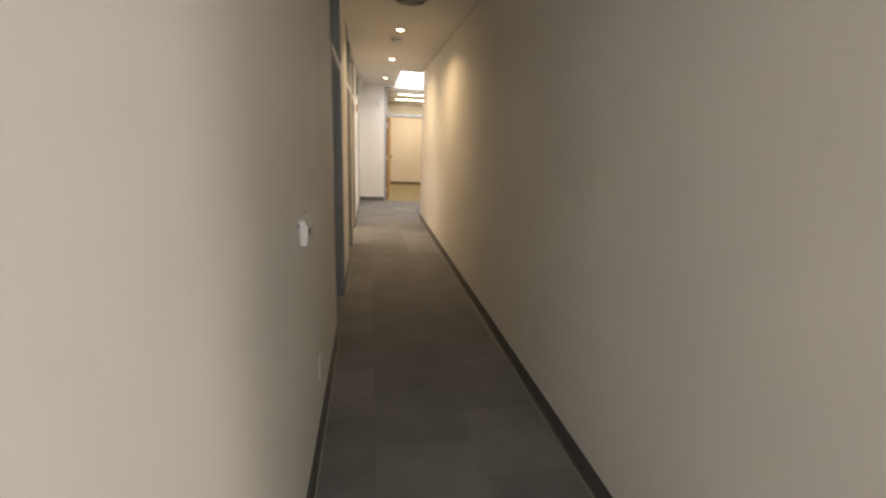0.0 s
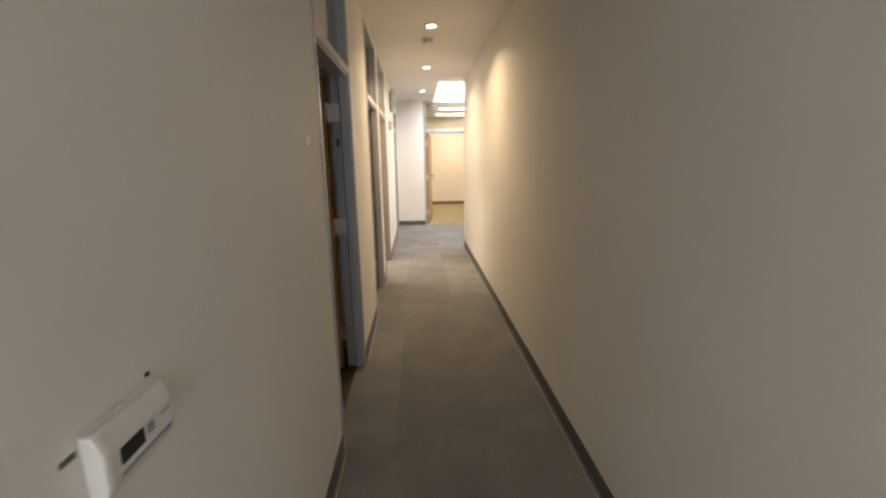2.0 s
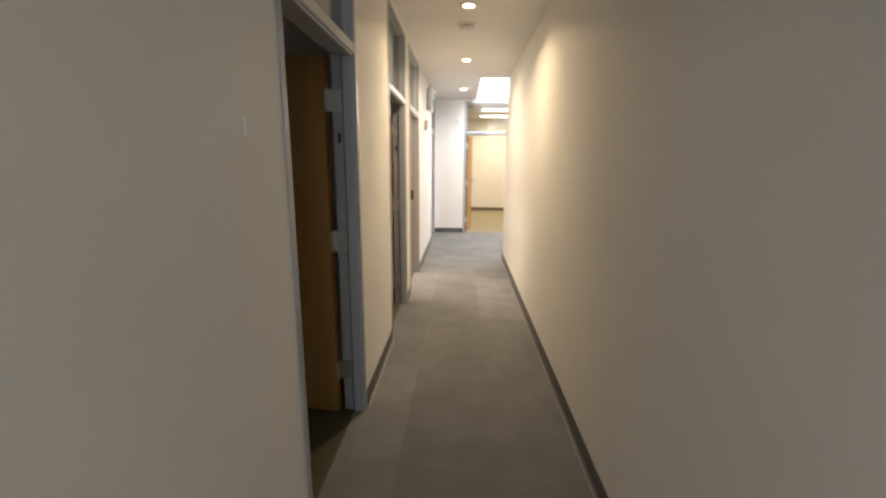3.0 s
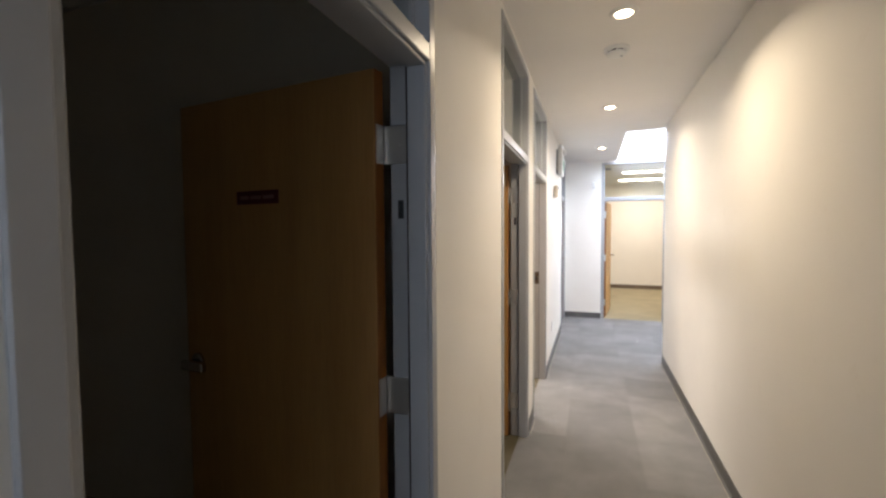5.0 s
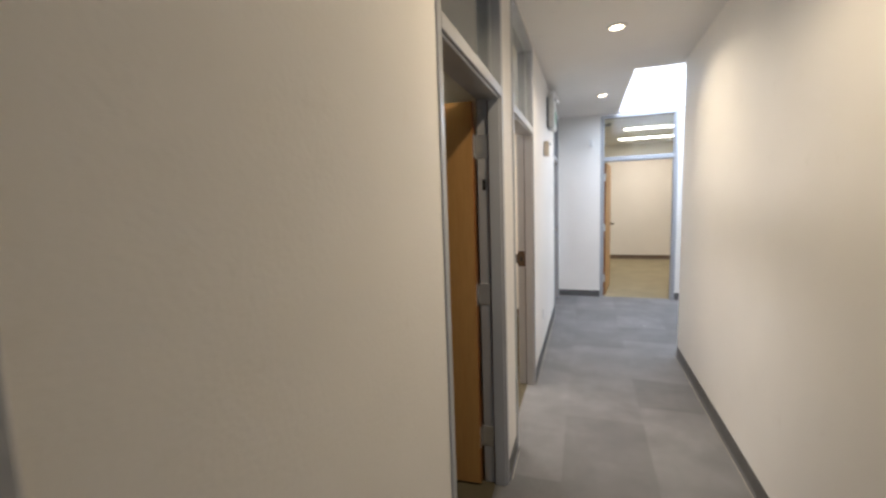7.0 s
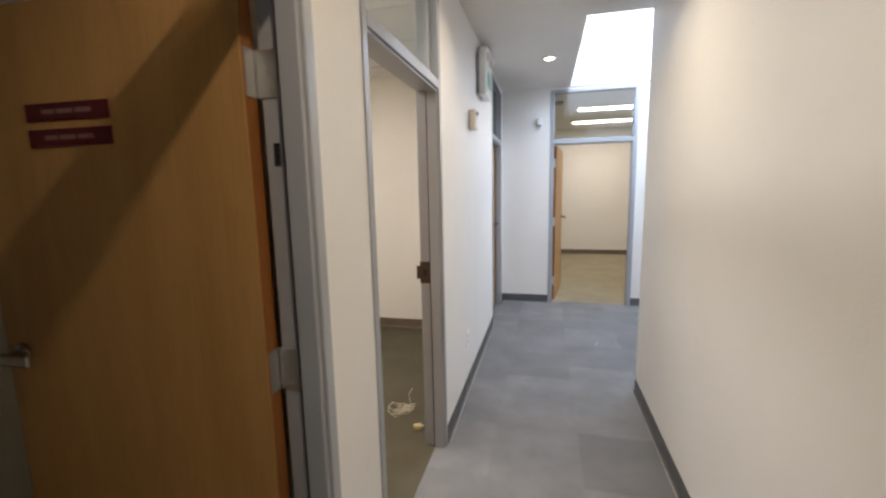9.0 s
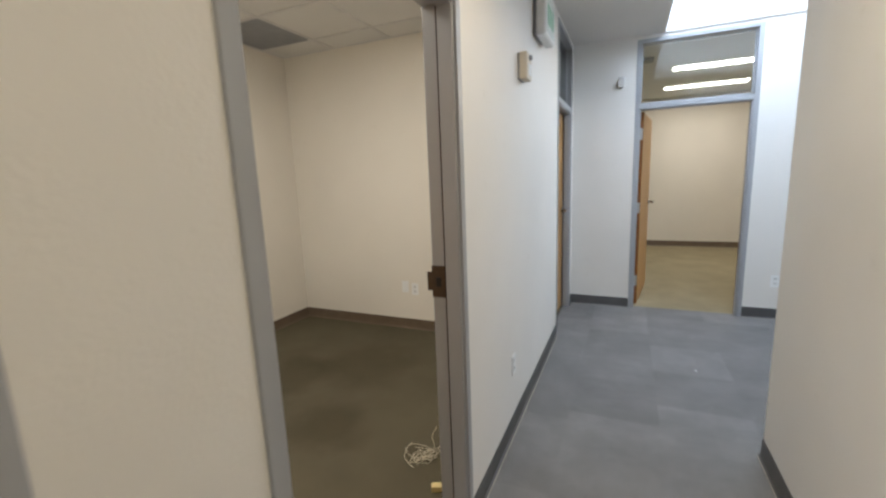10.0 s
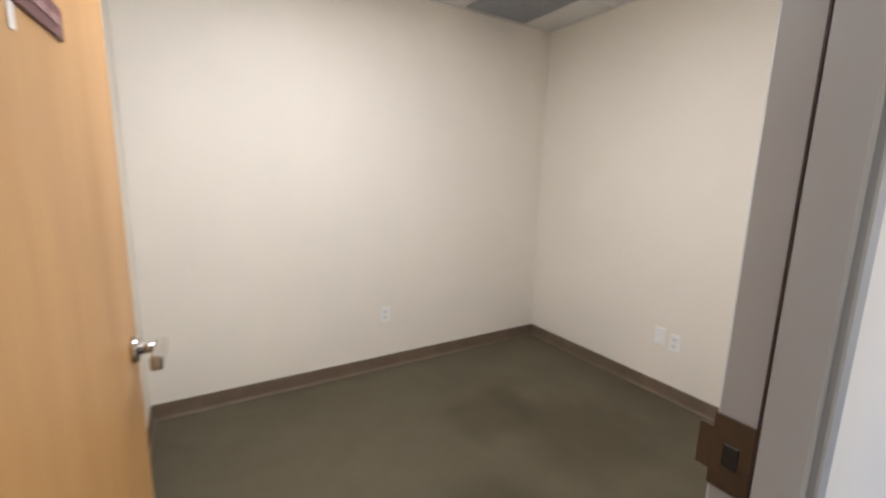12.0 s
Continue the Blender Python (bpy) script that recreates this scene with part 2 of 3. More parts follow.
add_box(bm, -0.05, 0.95, -2.32, -2.2, 0, 0.7)
add_box(bm, -0.05, 0.95, -2.32, -2.2, 2.5, TOP)
setting("wall_entry_south", bm, M_WALL, "off-white wall behind the corridor with a window opening", "wall")
tagged(part("window_2", box(-0.05, 0.95, -2.28, -2.27, 0.7, 2.5), M_PANE), "bright daylit window pane behind the corridor", "window", "", "structure")
setting("wall_entry_north", box(R + 0.12, HX, -0.05, 0.07, 0, TOP), M_WALL, "plain off-white entry wall", "wall")
bm = bmesh.new()
add_box(bm, HX, HX + 0.12, -2.2, -2.15, 0, TOP)
add_box(bm, HX, HX + 0.12, -1.35, 0.07, 0, TOP)
add_box(bm, HX, HX + 0.12, -2.15, -1.35, 0, 0.7)
add_box(bm, HX, HX + 0.12, -2.15, -1.35, 2.3, TOP)
setting("wall_entry_east", bm, M_WALL, "off-white entry wall with a window opening", "wall")
win = tagged(part("window_1", box(HX + 0.05, HX + 0.06, -2.15, -1.35, 0.7, 2.3), M_PANE), "bright daylit entry window pane", "window", "", "structure")

# side rooms
setting("wall_offices_back", box(RB - 0.12, RB, 1.1, FAR, 0, TOP), M_ROOM, "cream painted back wall of the side offices", "wall")
for nm, y0, y1 in (("wall_office_1", 1.1, 1.2), ("wall_office_2", 4.0, 4.1), ("wall_office_3", 5.83, 5.982), ("wall_office_4", 8.98, 9.08)):
    setting(nm, box(RB, LB, y0, y1, 0, TOP), M_ROOM, "cream painted office partition wall", "wall")
# far office
setting("wall_far_back", box(-1.2, 3.4, 14.48, 14.6, 0, TOP), M_ROOM, "cream back wall of the far office", "wall")
setting("wall_far_west", box(-1.32, -1.2, FAR + 0.12, 14.6, 0, TOP), M_ROOM, "cream side wall of the far office", "wall")
setting("wall_far_east", box(3.4, 3.52, FAR + 0.12, 14.6, 0, TOP), M_ROOM, "cream side wall of the far office", "wall")

# ceilings
bm = bmesh.new()
sx0, sx1, sy0, sy1 = SKY
add_box(bm, LB, HX + 0.12, -2.32, sy0, H, H + 0.12)
add_box(bm, LB, sx0, sy0, FAR + 0.12, H, H + 0.12)
add_box(bm, sx1, HX + 0.12, sy0, FAR + 0.12, H, H + 0.12)
add_box(bm, sx0, sx1, sy1, FAR + 0.12, H, H + 0.12)
setting("ceiling", bm, M_CEIL, "smooth off-white plaster corridor ceiling with a skylight well", "ceiling")
bm = bmesh.new()
add_box(bm, sx0 - 0.05, sx0, sy0 - 0.05, sy1 + 0.05, H + 0.12, 3.3)
add_box(bm, sx1, sx1 + 0.05, sy0 - 0.05, sy1 + 0.05, H + 0.12, 3.3)
add_box(bm, sx0, sx1, sy0 - 0.05, sy0, H + 0.12, 3.3)
add_box(bm, sx0, sx1, sy1, sy1 + 0.05, H + 0.12, 3.3)
skyl = tagged(part("skylight", bm, M_SHAFT), "white skylight well in the ceiling", "skylight", "", "structure")
part("dome", box(sx0 - 0.05, sx1 + 0.05, sy0 - 0.05, sy1 + 0.05, 3.3, 3.33), M_DOME, skyl, "milky daylit skylight dome")


def grid_ceiling(name, x0, x1, y0, y1, gx, gy, label, skip=(), z=H):
    """Lay-in tiles between T bars. gx, gy: where one bar of each direction runs."""
    P = 0.61
    bm = bmesh.new()
    add_box(bm, x0, x1, y0, y1, z + 0.02, max(z, H) + 0.10)
    xs = [x0] + [v for k in range(-12, 13) if x0 + 0.03 < (v := gx + k * P) < x1 - 0.03] + [x1]
    ys = [y0] + [v for k in range(-12, 13) if y0 + 0.03 < (v := gy + k * P) < y1 - 0.03] + [y1]
    for a, b in zip(xs, xs[1:]):
        for c, d in zip(ys, ys[1:]):
            mx, my = (a + b) / 2, (c + d) / 2
            if any(p <= mx <= q and r <= my <= s for p, q, r, s in skip):
                continue
            add_box(bm, a + 0.004, b - 0.004, c + 0.004, d - 0.004, z + 0.002, z + 0.018, 0.004)
    ob = setting(name, bm, M_ACT, label, "ceiling")
    bars = bmesh.new()
    for v in xs:
        add_box(bars, v - 0.012, v + 0.012, y0, y1, z - 0.006, z + 0.003)
    for a, b in zip(xs, xs[1:]):
        for v in ys:
            add_box(bars, a + 0.012, b - 0.012, v - 0.012, v + 0.012, z - 0.006, z + 0.003)
    part("grid_bars", bars, M_TBAR, ob, "white metal T-bar ceiling grid")
    return ob


OFF3 = (-2.17, 8.68)
ZC = 2.695
GRILLE = (-2.78, -2.17, 8.07, 8.68)
TROFF3 = (-1.56, -0.95, 6.24, 7.46)
grid_ceiling("ceiling_office_3", RB, LB, 5.982, 8.98, *OFF3, "white lay-in tile ceiling of the office", skip=(GRILLE, TROFF3), z=ZC)
grid_ceiling("ceiling_office_1", RB, LB, 1.2, 4.0, -2.29, 3.0, "white lay-in tile ceiling of the dark office")
grid_ceiling("ceiling_office_2", RB, LB, 4.1, 5.83, -2.29, 4.8, "white lay-in tile ceiling of the dim office")
grid_ceiling("ceiling_office_4", RB, LB, 9.08, FAR, -2.29, 9.7, "white lay-in tile ceiling")
FT = ((0.85, 2.07, 11.80, 12.10), (0.85, 2.07, 13.25, 13.55))
setting("ceiling_far_office", box(-1.2, 3.4, FAR + 0.12, 14.48, H, H + 0.1), M_CEIL, "smooth pale ceiling of the far office", "ceiling")

# floors
setting("floor_slab", box(LB + 0.06, HX, -2.2, FAR + 0.05, -0.12, -0.006), M_SLAB, "dark slab under the corridor carpet", "floor")
setting("floor_offices", box(RB, LB + 0.06, 1.1, FAR, -0.12, 0.0), M_OLIVE, "worn olive-brown office carpet with stains", "floor")
setting("floor_far_office", box(-1.2, 3.4, FAR + 0.05, 14.48, -0.12, 0.0), M_FARC, "olive-beige carpet of the far office", "floor")


def cove(length):
    """A vinyl cove base along +x, its back on y=0, its toe towards -y."""
    prof = [(0, 0), (-0.016, 0), (-0.016, 0.003), (-0.009, 0.007), (-0.005, 0.016), (-0.004, 0.096), (-0.002, 0.1), (0, 0.1)]
    bm = bmesh.new()
    ends = [[bm.verts.new((x, y, z)) for y, z in prof] for x in (0, length)]
    n = len(prof)
    for k in range(n):
        bm.faces.new((ends[0][k], ends[0][(k + 1) % n], ends[1][(k + 1) % n], ends[1][k]))
    bm.faces.new(ends[0])
    bm.faces.new(ends[1][::-1])
    bmesh.ops.recalc_face_normals(bm, faces=bm.faces)
    return bm


M_EDGE_LINE = worn("pale_carpet_edge_line", (0.40, 0.36, 0.30), 0.7, 0, 0.3, 12)


def baseboard(x0, y0, x1, y1, mat, label):
    """Base from one floor point to the other; the wall lies to the left of the way."""
    d = math.hypot(x1 - x0, y1 - y0)
    ob = setting("baseboard", cove(d), mat, label, "baseboard")
    ob.matrix_world = pose(x0, y0, 0, 0, 0, math.degrees(math.atan2(y1 - y0, x1 - x0)))
    # thin pale line on the floor in front of the toe
    if mat is M_BASE:
        part("edge_line", box(0.01, d - 0.01, -0.0205, -0.0165, 0.0, 0.003, 0.001), M_EDGE_LINE, ob, "thin pale line along the carpet edge")


DK, BR = "dark grey vinyl cove base along the corridor wall", "brown vinyl cove base along the office wall"
ys = [-2.2]
for a, b in DOORS:
    ys += [a, b]
ys.append(FAR)
for a, b in zip(ys[::2], ys[1::2]):
    baseboard(L, a + 0.002, L, b - 0.002, M_BASE, DK)
baseboard(R, REND, R, -0.35, M_BASE, DK)
baseboard(HX, REND, R, REND, M_BASE, DK)
baseboard(L, FAR, FD0, FAR, M_BASE, DK)
baseboard(FD1, FAR, HX, FAR, M_BASE, DK)
baseboard(RB, 5.982, RB, 8.98, M_BASEB, BR)
baseboard(RB, 8.98, LB, 8.98, M_BASEB, BR)
baseboard(LB - 0.03, 5.982, RB, 5.982, M_BASEB, BR)
baseboard(LB, 8.98, LB, 7.0, M_BASEB, BR)
baseboard(RB, 5.83, LB, 5.83, M_BASEB, BR)
baseboard(RB, 4.0, LB, 4.0, M_BASEB, BR)
baseboard(RB, 1.2, RB, 4.0, M_BASEB, BR)
baseboard(RB, 4.1, RB, 5.83, M_BASEB, BR)
baseboard(-1.2, 14.48, 3.4, 14.48, M_BASEB, BR)
baseboard(-1.2, FAR + 0.11, -1.2, 14.48, M_BASEB, BR)
baseboard(3.4, 14.48, 3.4, FAR + 0.11, M_BASEB, BR)


# ---- doors ----
# Local frame: x along the opening from 0 to w, y = 0 at the corridor face and 0.12 at the room face.
def door_frame(name, m, w, label, hinge_right=True, strike=False, hinges=True):
    fr = thing(name, m, label, "door frame", "office door frames", "structure")
    f, d = 0.040, 0.12
    y0 = -0.006

    def jamb(x0, x1, sx):
        b = box(x0, x1, y0, d + 0.004, 0, 2.70, 0.003)
        s0, s1 = (x1, x1 + 0.014) if sx > 0 else (x0 - 0.014, x0)
        add_box(b, s0 - 0.001, s1, 0.004, 0.062, 0, 2.04, 0.003)
        add_box(b, s0 - 0.001, s1, 0.040, 0.070, 2.115, 2.665, 0.003)
        return b

    for gx in (f, w - f - 0.0145):
        part("gasket", box(gx, gx + 0.0145, 0.0622, 0.0655, 0.0, 2.038), M_GASK, fr, "dark rubber door gasket")
    part("jamb", jamb(0, f, 1), M_FRAME, fr)
    part("jamb", jamb(w - f, w, -1), M_FRAME, fr)
    hb = box(f, w - f, y0, d + 0.004, 2.05, 2.10, 0.003)
    add_box(hb, f, w - f, 0.004, 0.062, 2.038, 2.051, 0.003)
    add_box(hb, f + 0.014, w - f - 0.014, 0.040, 0.070, 2.099, 2.114, 0.003)
    part("transom_bar", hb, M_FRAME, fr)
    hd = box(f, w - f, y0, d + 0.004, 2.665, 2.70, 0.003)
    part("head", hd, M_FRAME, fr)
    pane = part("transom_pane", box(f + 0.012, w - f - 0.012, 0.052, 0.058, 2.112, 2.668), M_GLASS, fr, "clear glass transom pane")
    pane.visible_shadow = False
    sx = (w - f) if hinge_right else f
    sgn = -1 if hinge_right else 1
    if hinges:
        for hz in (1.82, 1.06, 0.27):
            hl = box(min(sx, sx + sgn * 0.003), max(sx, sx + sgn * 0.003), 0.070, 0.136, hz - 0.057, hz + 0.057, 0.001)
            for k in (-0.038, 0, 0.038):
                add_cyl(hl, 0.004, 0.004, 0.002, pose(sx + sgn * 0.0035, 0.094, hz + k, 0, 90, 0), 10)
            part("hinge_leaf", hl, M_STEEL, fr, "satin steel hinge leaf")
    part("strike_hole", box(min(sx, sx + sgn * 0.003), max(sx, sx + sgn * 0.003), 0.082, 0.100, 1.60, 1.655, 0.002), M_BLACK, fr, "black latch slot plate")
    if strike:
        ox = f if hinge_right else w - f
        g = 1 if hinge_right else -1
        st = box(min(ox, ox + g * 0.003), max(ox, ox + g * 0.003), 0.068, 0.126, 1.0, 1.125, 0.001)
        add_box(st, min(ox, ox + g * 0.003), max(ox, ox + g * 0.003), 0.1245, 0.146, 1.025, 1.10, 0.001)
        part("strike_plate", st, M_BRONZE, fr, "bronze strike plate with lip")
        part("latch_hole", box(min(ox, ox + g * 0.0045), max(ox, ox + g * 0.0045), 0.086, 0.108, 1.042, 1.08, 0.001), M_BLACK, fr, "dark latch hole")
    return fr


# Leaf: hinge line at the origin, body along +x, corridor face at y = 0, room face (hinge side) at y = 0.044.
def door_leaf(name, hinge, angle, width, label, signs=0, sign_x=0.44, mirror=False, tape=False):
    d = thing(name, pose(hinge[0], hinge[1], 0, 0, 0, angle), label, "door", "office doors", "structure")
    g = -1 if mirror else 1

    def fl(bm):
        if mirror:
            bmesh.ops.scale(bm, vec=(1, -1, 1), verts=bm.verts)
            bmesh.ops.reverse_faces(bm, faces=bm.faces)
        return bm

    def shift(bm):
        bmesh.ops.translate(bm, vec=(0, -0.044, 0), verts=bm.verts)
        return fl(bm)

    part("panel", shift(box(0.004, width - 0.004, 0.0, 0.044, 0.012, 2.037, 0.0015)), M_DOOR, d)
    part("edge_band", shift(box(0.0015, 0.004, 0.001, 0.043, 0.013, 2.036)), M_EDGE, d, "reddish wooden door edge")
    part("edge_band", shift(box(width - 0.004, width - 0.0015, 0.001, 0.043, 0.013, 2.036)), M_EDGE, d, "reddish wooden door edge")
    for side in (-1, 1):
        y = 0.0 if side < 0 else 0.044
        x = width - 0.065
        hs = bmesh.new()
        add_cyl(hs, 0.031, 0.028, 0.012, pose(x, y + side * 0.006, 1.07, 90 if side < 0 else -90, 0, 0), 32)
        add_cyl(hs, 0.013, 0.012, 0.040, pose(x, y + side * 0.030, 1.07, 90, 0, 0), 20)
        h = part("handle", shift(hs), M_CHROME, d, "satin chrome lever handle", True)
        lv = box(x - 0.105, x + 0.014, min(y + side * 0.042, y + side * 0.066), max(y + side * 0.042, y + side * 0.066), 1.053, 1.087, 0.006, 2)
        part("grip", shift(lv), M_CHROME, h)
    part("latch_plate", shift(box(width - 0.0015, width, 0.010, 0.034, 1.01, 1.13)), M_STEEL, d, "steel latch plate")
    for hz in (1.82, 1.06, 0.27):
        hb = box(-0.001, 0.0015, 0.004, 0.040, hz - 0.057, hz + 0.057)
        add_cyl(hb, 0.006, 0.006, 0.114, pose(-0.004, 0.048, hz), 14)
        part("hinge", shift(hb), M_STEEL, d, "satin steel hinge")
    for k in range(signs):
        hw = 0.10 if signs == 1 else 0.137
        zz = 1.682 if signs == 1 else (1.757, 1.690)[k]
        s = part("sign", shift(box(sign_x - hw, sign_x + hw, -0.004, 0.0, zz - 0.023, zz + 0.023, 0.001)), M_SIGN, d, "small maroon name plate")
        bars = bmesh.new()
        for a, b in ((-0.082, -0.03), (-0.022, 0.03), (0.038, 0.08)):
            add_box(bars, sign_x + a, sign_x + b, -0.0052, -0.0045, zz - 0.006, zz + 0.006)
        part("lettering", shift(bars), M_INK, s)
        if tape:
            part("tape", shift(box(sign_x - hw + 0.004, sign_x - hw + 0.018, -0.0015, 0.0, zz - 0.056, zz - 0.025, 0.0005)), M_PLATE, s, "scrap of white tape below the plate")
    return d


def west_frame(name, a, b, label, **kw):
    return door_frame(name, Matrix.Translation((L, a, 0)) @ pose(0, 0, 0, 0, 0, 90), b - a, label, **kw)


west_frame("door_frame_1", *DOORS[0], "grey metal door frame with glass transom")
west_frame("door_frame_2", *DOORS[1], "grey metal door frame with glass transom")
west_frame("door_frame_3", *DOORS[2], "grey metal door frame with bronze strike plate", hinge_right=False, strike=True)
west_frame("door_frame_4", *DOORS[3], "grey metal frame of a closed door", hinges=False)
door_frame("door_frame_5", pose(FD0, FAR, 0), FD1 - FD0, "grey metal frame of the far office door", hinge_right=False)

# far-side hinges: the leaf swings from -y to -x
door_leaf("door_1", (LB - 0.024, DOORS[0][1] - 0.042), 180 - 6, 0.895, "open brown wood veneer door in the dark office", signs=1, sign_x=0.49, mirror=True)
door_leaf("door_2", (LB - 0.014, DOORS[1][1] - 0.042), 180 + 2, 0.892, "open brown wood veneer door with two maroon plates", signs=2, sign_x=0.535, mirror=True)
# near-side hinge
door_leaf("door_3", (LB - 0.012, DOORS[2][0] + 0.055), 177.2, 0.90, "open light wood veneer door with chrome lever", signs=1, sign_x=0.47, tape=True)
door_leaf("door_4", (LB + 0.0, DOORS[3][0] + 0.042), 90, 0.835, "closed wood veneer door at the corridor end", mirror=False)
door_leaf("door_5", (FD0 + 0.042, FAR + 0.122), 83, 0.925, "open wood veneer door of the far office")


# ---- corridor fixtures ----
def downlight(x, y):
    t = thing("downlight", pose(x, y, H), "lit round recessed ceiling downlight", "ceiling light", "corridor downlights")
    part("trim_ring", lathe([(0.046, -0.002), (0.048, -0.010), (0.058, -0.012), (0.074, -0.004), (0.076, 0.0)]), M_VENT, t, "", True)
    part("lens", lathe([(0.0005, -0.018), (0.022, -0.016), (0.038, -0.010), (0.047, -0.003)]), M_LAMP, t, "glowing warm lens", True)


for lx, ly in LAMPS:
    downlight(lx, ly)

sm = thing("smoke_detector", pose(0.445, 5.52, H), "white round smoke detector on the ceiling", "smoke detector")
part("base", lathe([(0.080, 0.0), (0.080, -0.012), (0.070, -0.018), (0.050, -0.018)]), M_WHITE, sm, "", True)
part("intake_ring", lathe([(0.056, -0.017), (0.056, -0.028)]), M_DARK, sm, "dark smoke intake gap")
part("head", lathe([(0.052, -0.026), (0.064, -0.028), (0.060, -0.040), (0.045, -0.050), (0.02, -0.054), (0.0005, -0.054)]), M_WHITE, sm, "", True)
for k in range(8):
    rib = box(0.054, 0.063, -0.004, 0.004, -0.029, -0.016, 0.001)
    bmesh.ops.rotate(rib, cent=(0, 0, 0), matrix=Matrix.Rotation(k * math.pi / 4, 3, 'Z'), verts=rib.verts)
    part("rib", rib, M_WHITE, sm)
part("test_lamp", lathe([(0.0005, -0.058), (0.006, -0.056), (0.007, -0.052)], 16), M_GREYP, sm).matrix_local = pose(0.028, -0.01, 0)

vt = thing("air_vent", pose(0.47, 3.93, H), "round white concentric ceiling air diffuser", "air vent")
part("outer_ring", lathe([(0.150, -0.012), (0.165, -0.020), (0.185, -0.012), (0.190, 0.0)]), M_VENT, vt, "", True)
part("duct", lathe([(0.152, -0.003), (0.0005, -0.003)]), M_DARK, vt, "dark duct opening")
for r in (0.125, 0.096, 0.067, 0.038):
    part("louvre_ring", lathe([(r, -0.024), (r + 0.017, -0.006), (r + 0.018, -0.008), (r + 0.003, -0.026), (r, -0.024)]), M_VENT, vt, "", True)
part("hub", lathe([(0.0005, -0.026), (0.015, -0.024), (0.02, -0.01)]), M_VENT, vt, "", True)

th = thing("thermostat", pose(L, 1.31, 1.145), "white thermostat box with small dark display", "thermostat")


def bar_along_y(profile, y0, y1, bevel=0.0):
    """A body with the given (x, z) outline, drawn out from y0 to y1."""
    bm = bmesh.new()
    a, b = [[bm.verts.new((x, y, z)) for x, z in profile] for y in (y0, y1)]
    n = len(profile)
    for k in range(n):
        bm.faces.new((a[k], a[(k + 1) % n], b[(k + 1) % n], b[k]))
    bm.faces.new(a[::-1])
    bm.faces.new(b)
    bmesh.ops.recalc_face_normals(bm, faces=bm.faces)
    if bevel:
        bmesh.ops.bevel(bm, geom=bm.edges[:], offset=bevel, segments=2, affect='EDGES', profile=0.5)
    return bm


part("back_plate", box(0.0, 0.008, -0.074, 0.074, -0.048, 0.048, 0.002), M_WHITE, th)
part("cover", bar_along_y([(0.008, -0.044), (0.022, -0.044), (0.027, -0.030), (0.029, 0.016), (0.018, 0.044), (0.008, 0.044)], -0.066, 0.072, 0.002), M_WHITE, th)
# Near end made whiter than the cover to imitate daylight falling on it.
part("lit_end", bar_along_y([(0.004, -0.047), (0.024, -0.047), (0.029, -0.032), (0.031, 0.018), (0.020, 0.047), (0.004, 0.047)], -0.078, -0.064, 0.003), M_PLATE, th, "near end of the box, coloured whiter as if lit")
part("display", box(0.0275, 0.0300, -0.048, 0.000, -0.014, 0.010, 0.0008), M_BLACK, th, "dark thermostat display")
part("button", box(0.0275, 0.0310, 0.008, 0.022, -0.008, 0.008, 0.001), M_GREYP, th, "small grey button")
# Raised grey strip stands in for the shade inside a low groove.
part("slot_shade", box(0.0255, 0.0285, -0.050, 0.064, -0.031, -0.025, 0.0005), M_GREYP, th, "grey strip painted as the shade of a slot")
part("upper_slot", box(0.0275, 0.0295, 0.040, 0.064, 0.002, 0.005, 0.0005), M_GREYP, th)
part("scuff", box(0.0, 0.002, -0.104, -0.080, 0.026, 0.034, 0.0005), M_SCUFF, th, "torn paint beside the box")
part("screw", box(0.0, 0.004, 0.062, 0.070, 0.053, 0.060, 0.001), M_DARK, th, "dark screw above the box")


def outlet(m, label, blank=False):
    o = thing("wall_outlet", m, label, "outlet", "wall outlets")
    part("plate", box(-0.036, 0.036, -0.006, 0.0, -0.058, 0.058, 0.003, 2), M_PLATE, o)
    if blank:
        for z in (-0.042, 0.042):
            part("screw", box(-0.004, 0.004, -0.0072, -0.0055, z - 0.004, z + 0.004, 0.001), M_WHITE, o)
        return
    for z in (-0.022, 0.022):
        s = part("socket", box(-0.017, 0.017, -0.0085, -0.005, z - 0.015, z + 0.015, 0.002), M_WHITE, o)
        sl = box(-0.008, -0.005, -0.0092, -0.008, z - 0.004, z + 0.007)
        add_box(sl, 0.005, 0.008, -0.0092, -0.008, z - 0.004, z + 0.007)
        part("slot", sl, M_GREYP, s)


WEST = lambda y, z: pose(L, y, z, 0, 0, 90)
outlet(WEST(1.655, 0.37), "white duplex outlet low on the corridor wall")
outlet(WEST(7.69, 0.405), "white duplex outlet low on the corridor wall")
outlet(pose(1.72, FAR, 0.37), "white duplex outlet on the end wall")
outlet(pose(-1.54, 8.98, 0.423), "white blank outlet plate on the cream wall", True)
outlet(pose(-1.435, 8.98, 0.405), "white duplex outlet on the cream wall")
outlet(pose(RB, 7.47, 0.43, 0, 0, 90), "white duplex outlet on the office back wall")

tp = thing("wall_tab", pose(L, 2.49, 1.597), "small torn white sticker on the wall", "sticker")
part("paper", box(0.0005, 0.003, -0.007, 0.007, -0.022, 0.022, 0.001), M_PLATE, tp)

ex = thing("exit_sign", pose(L, 8.38, 2.48), "white arched emergency exit sign with pale green panel", "exit sign")


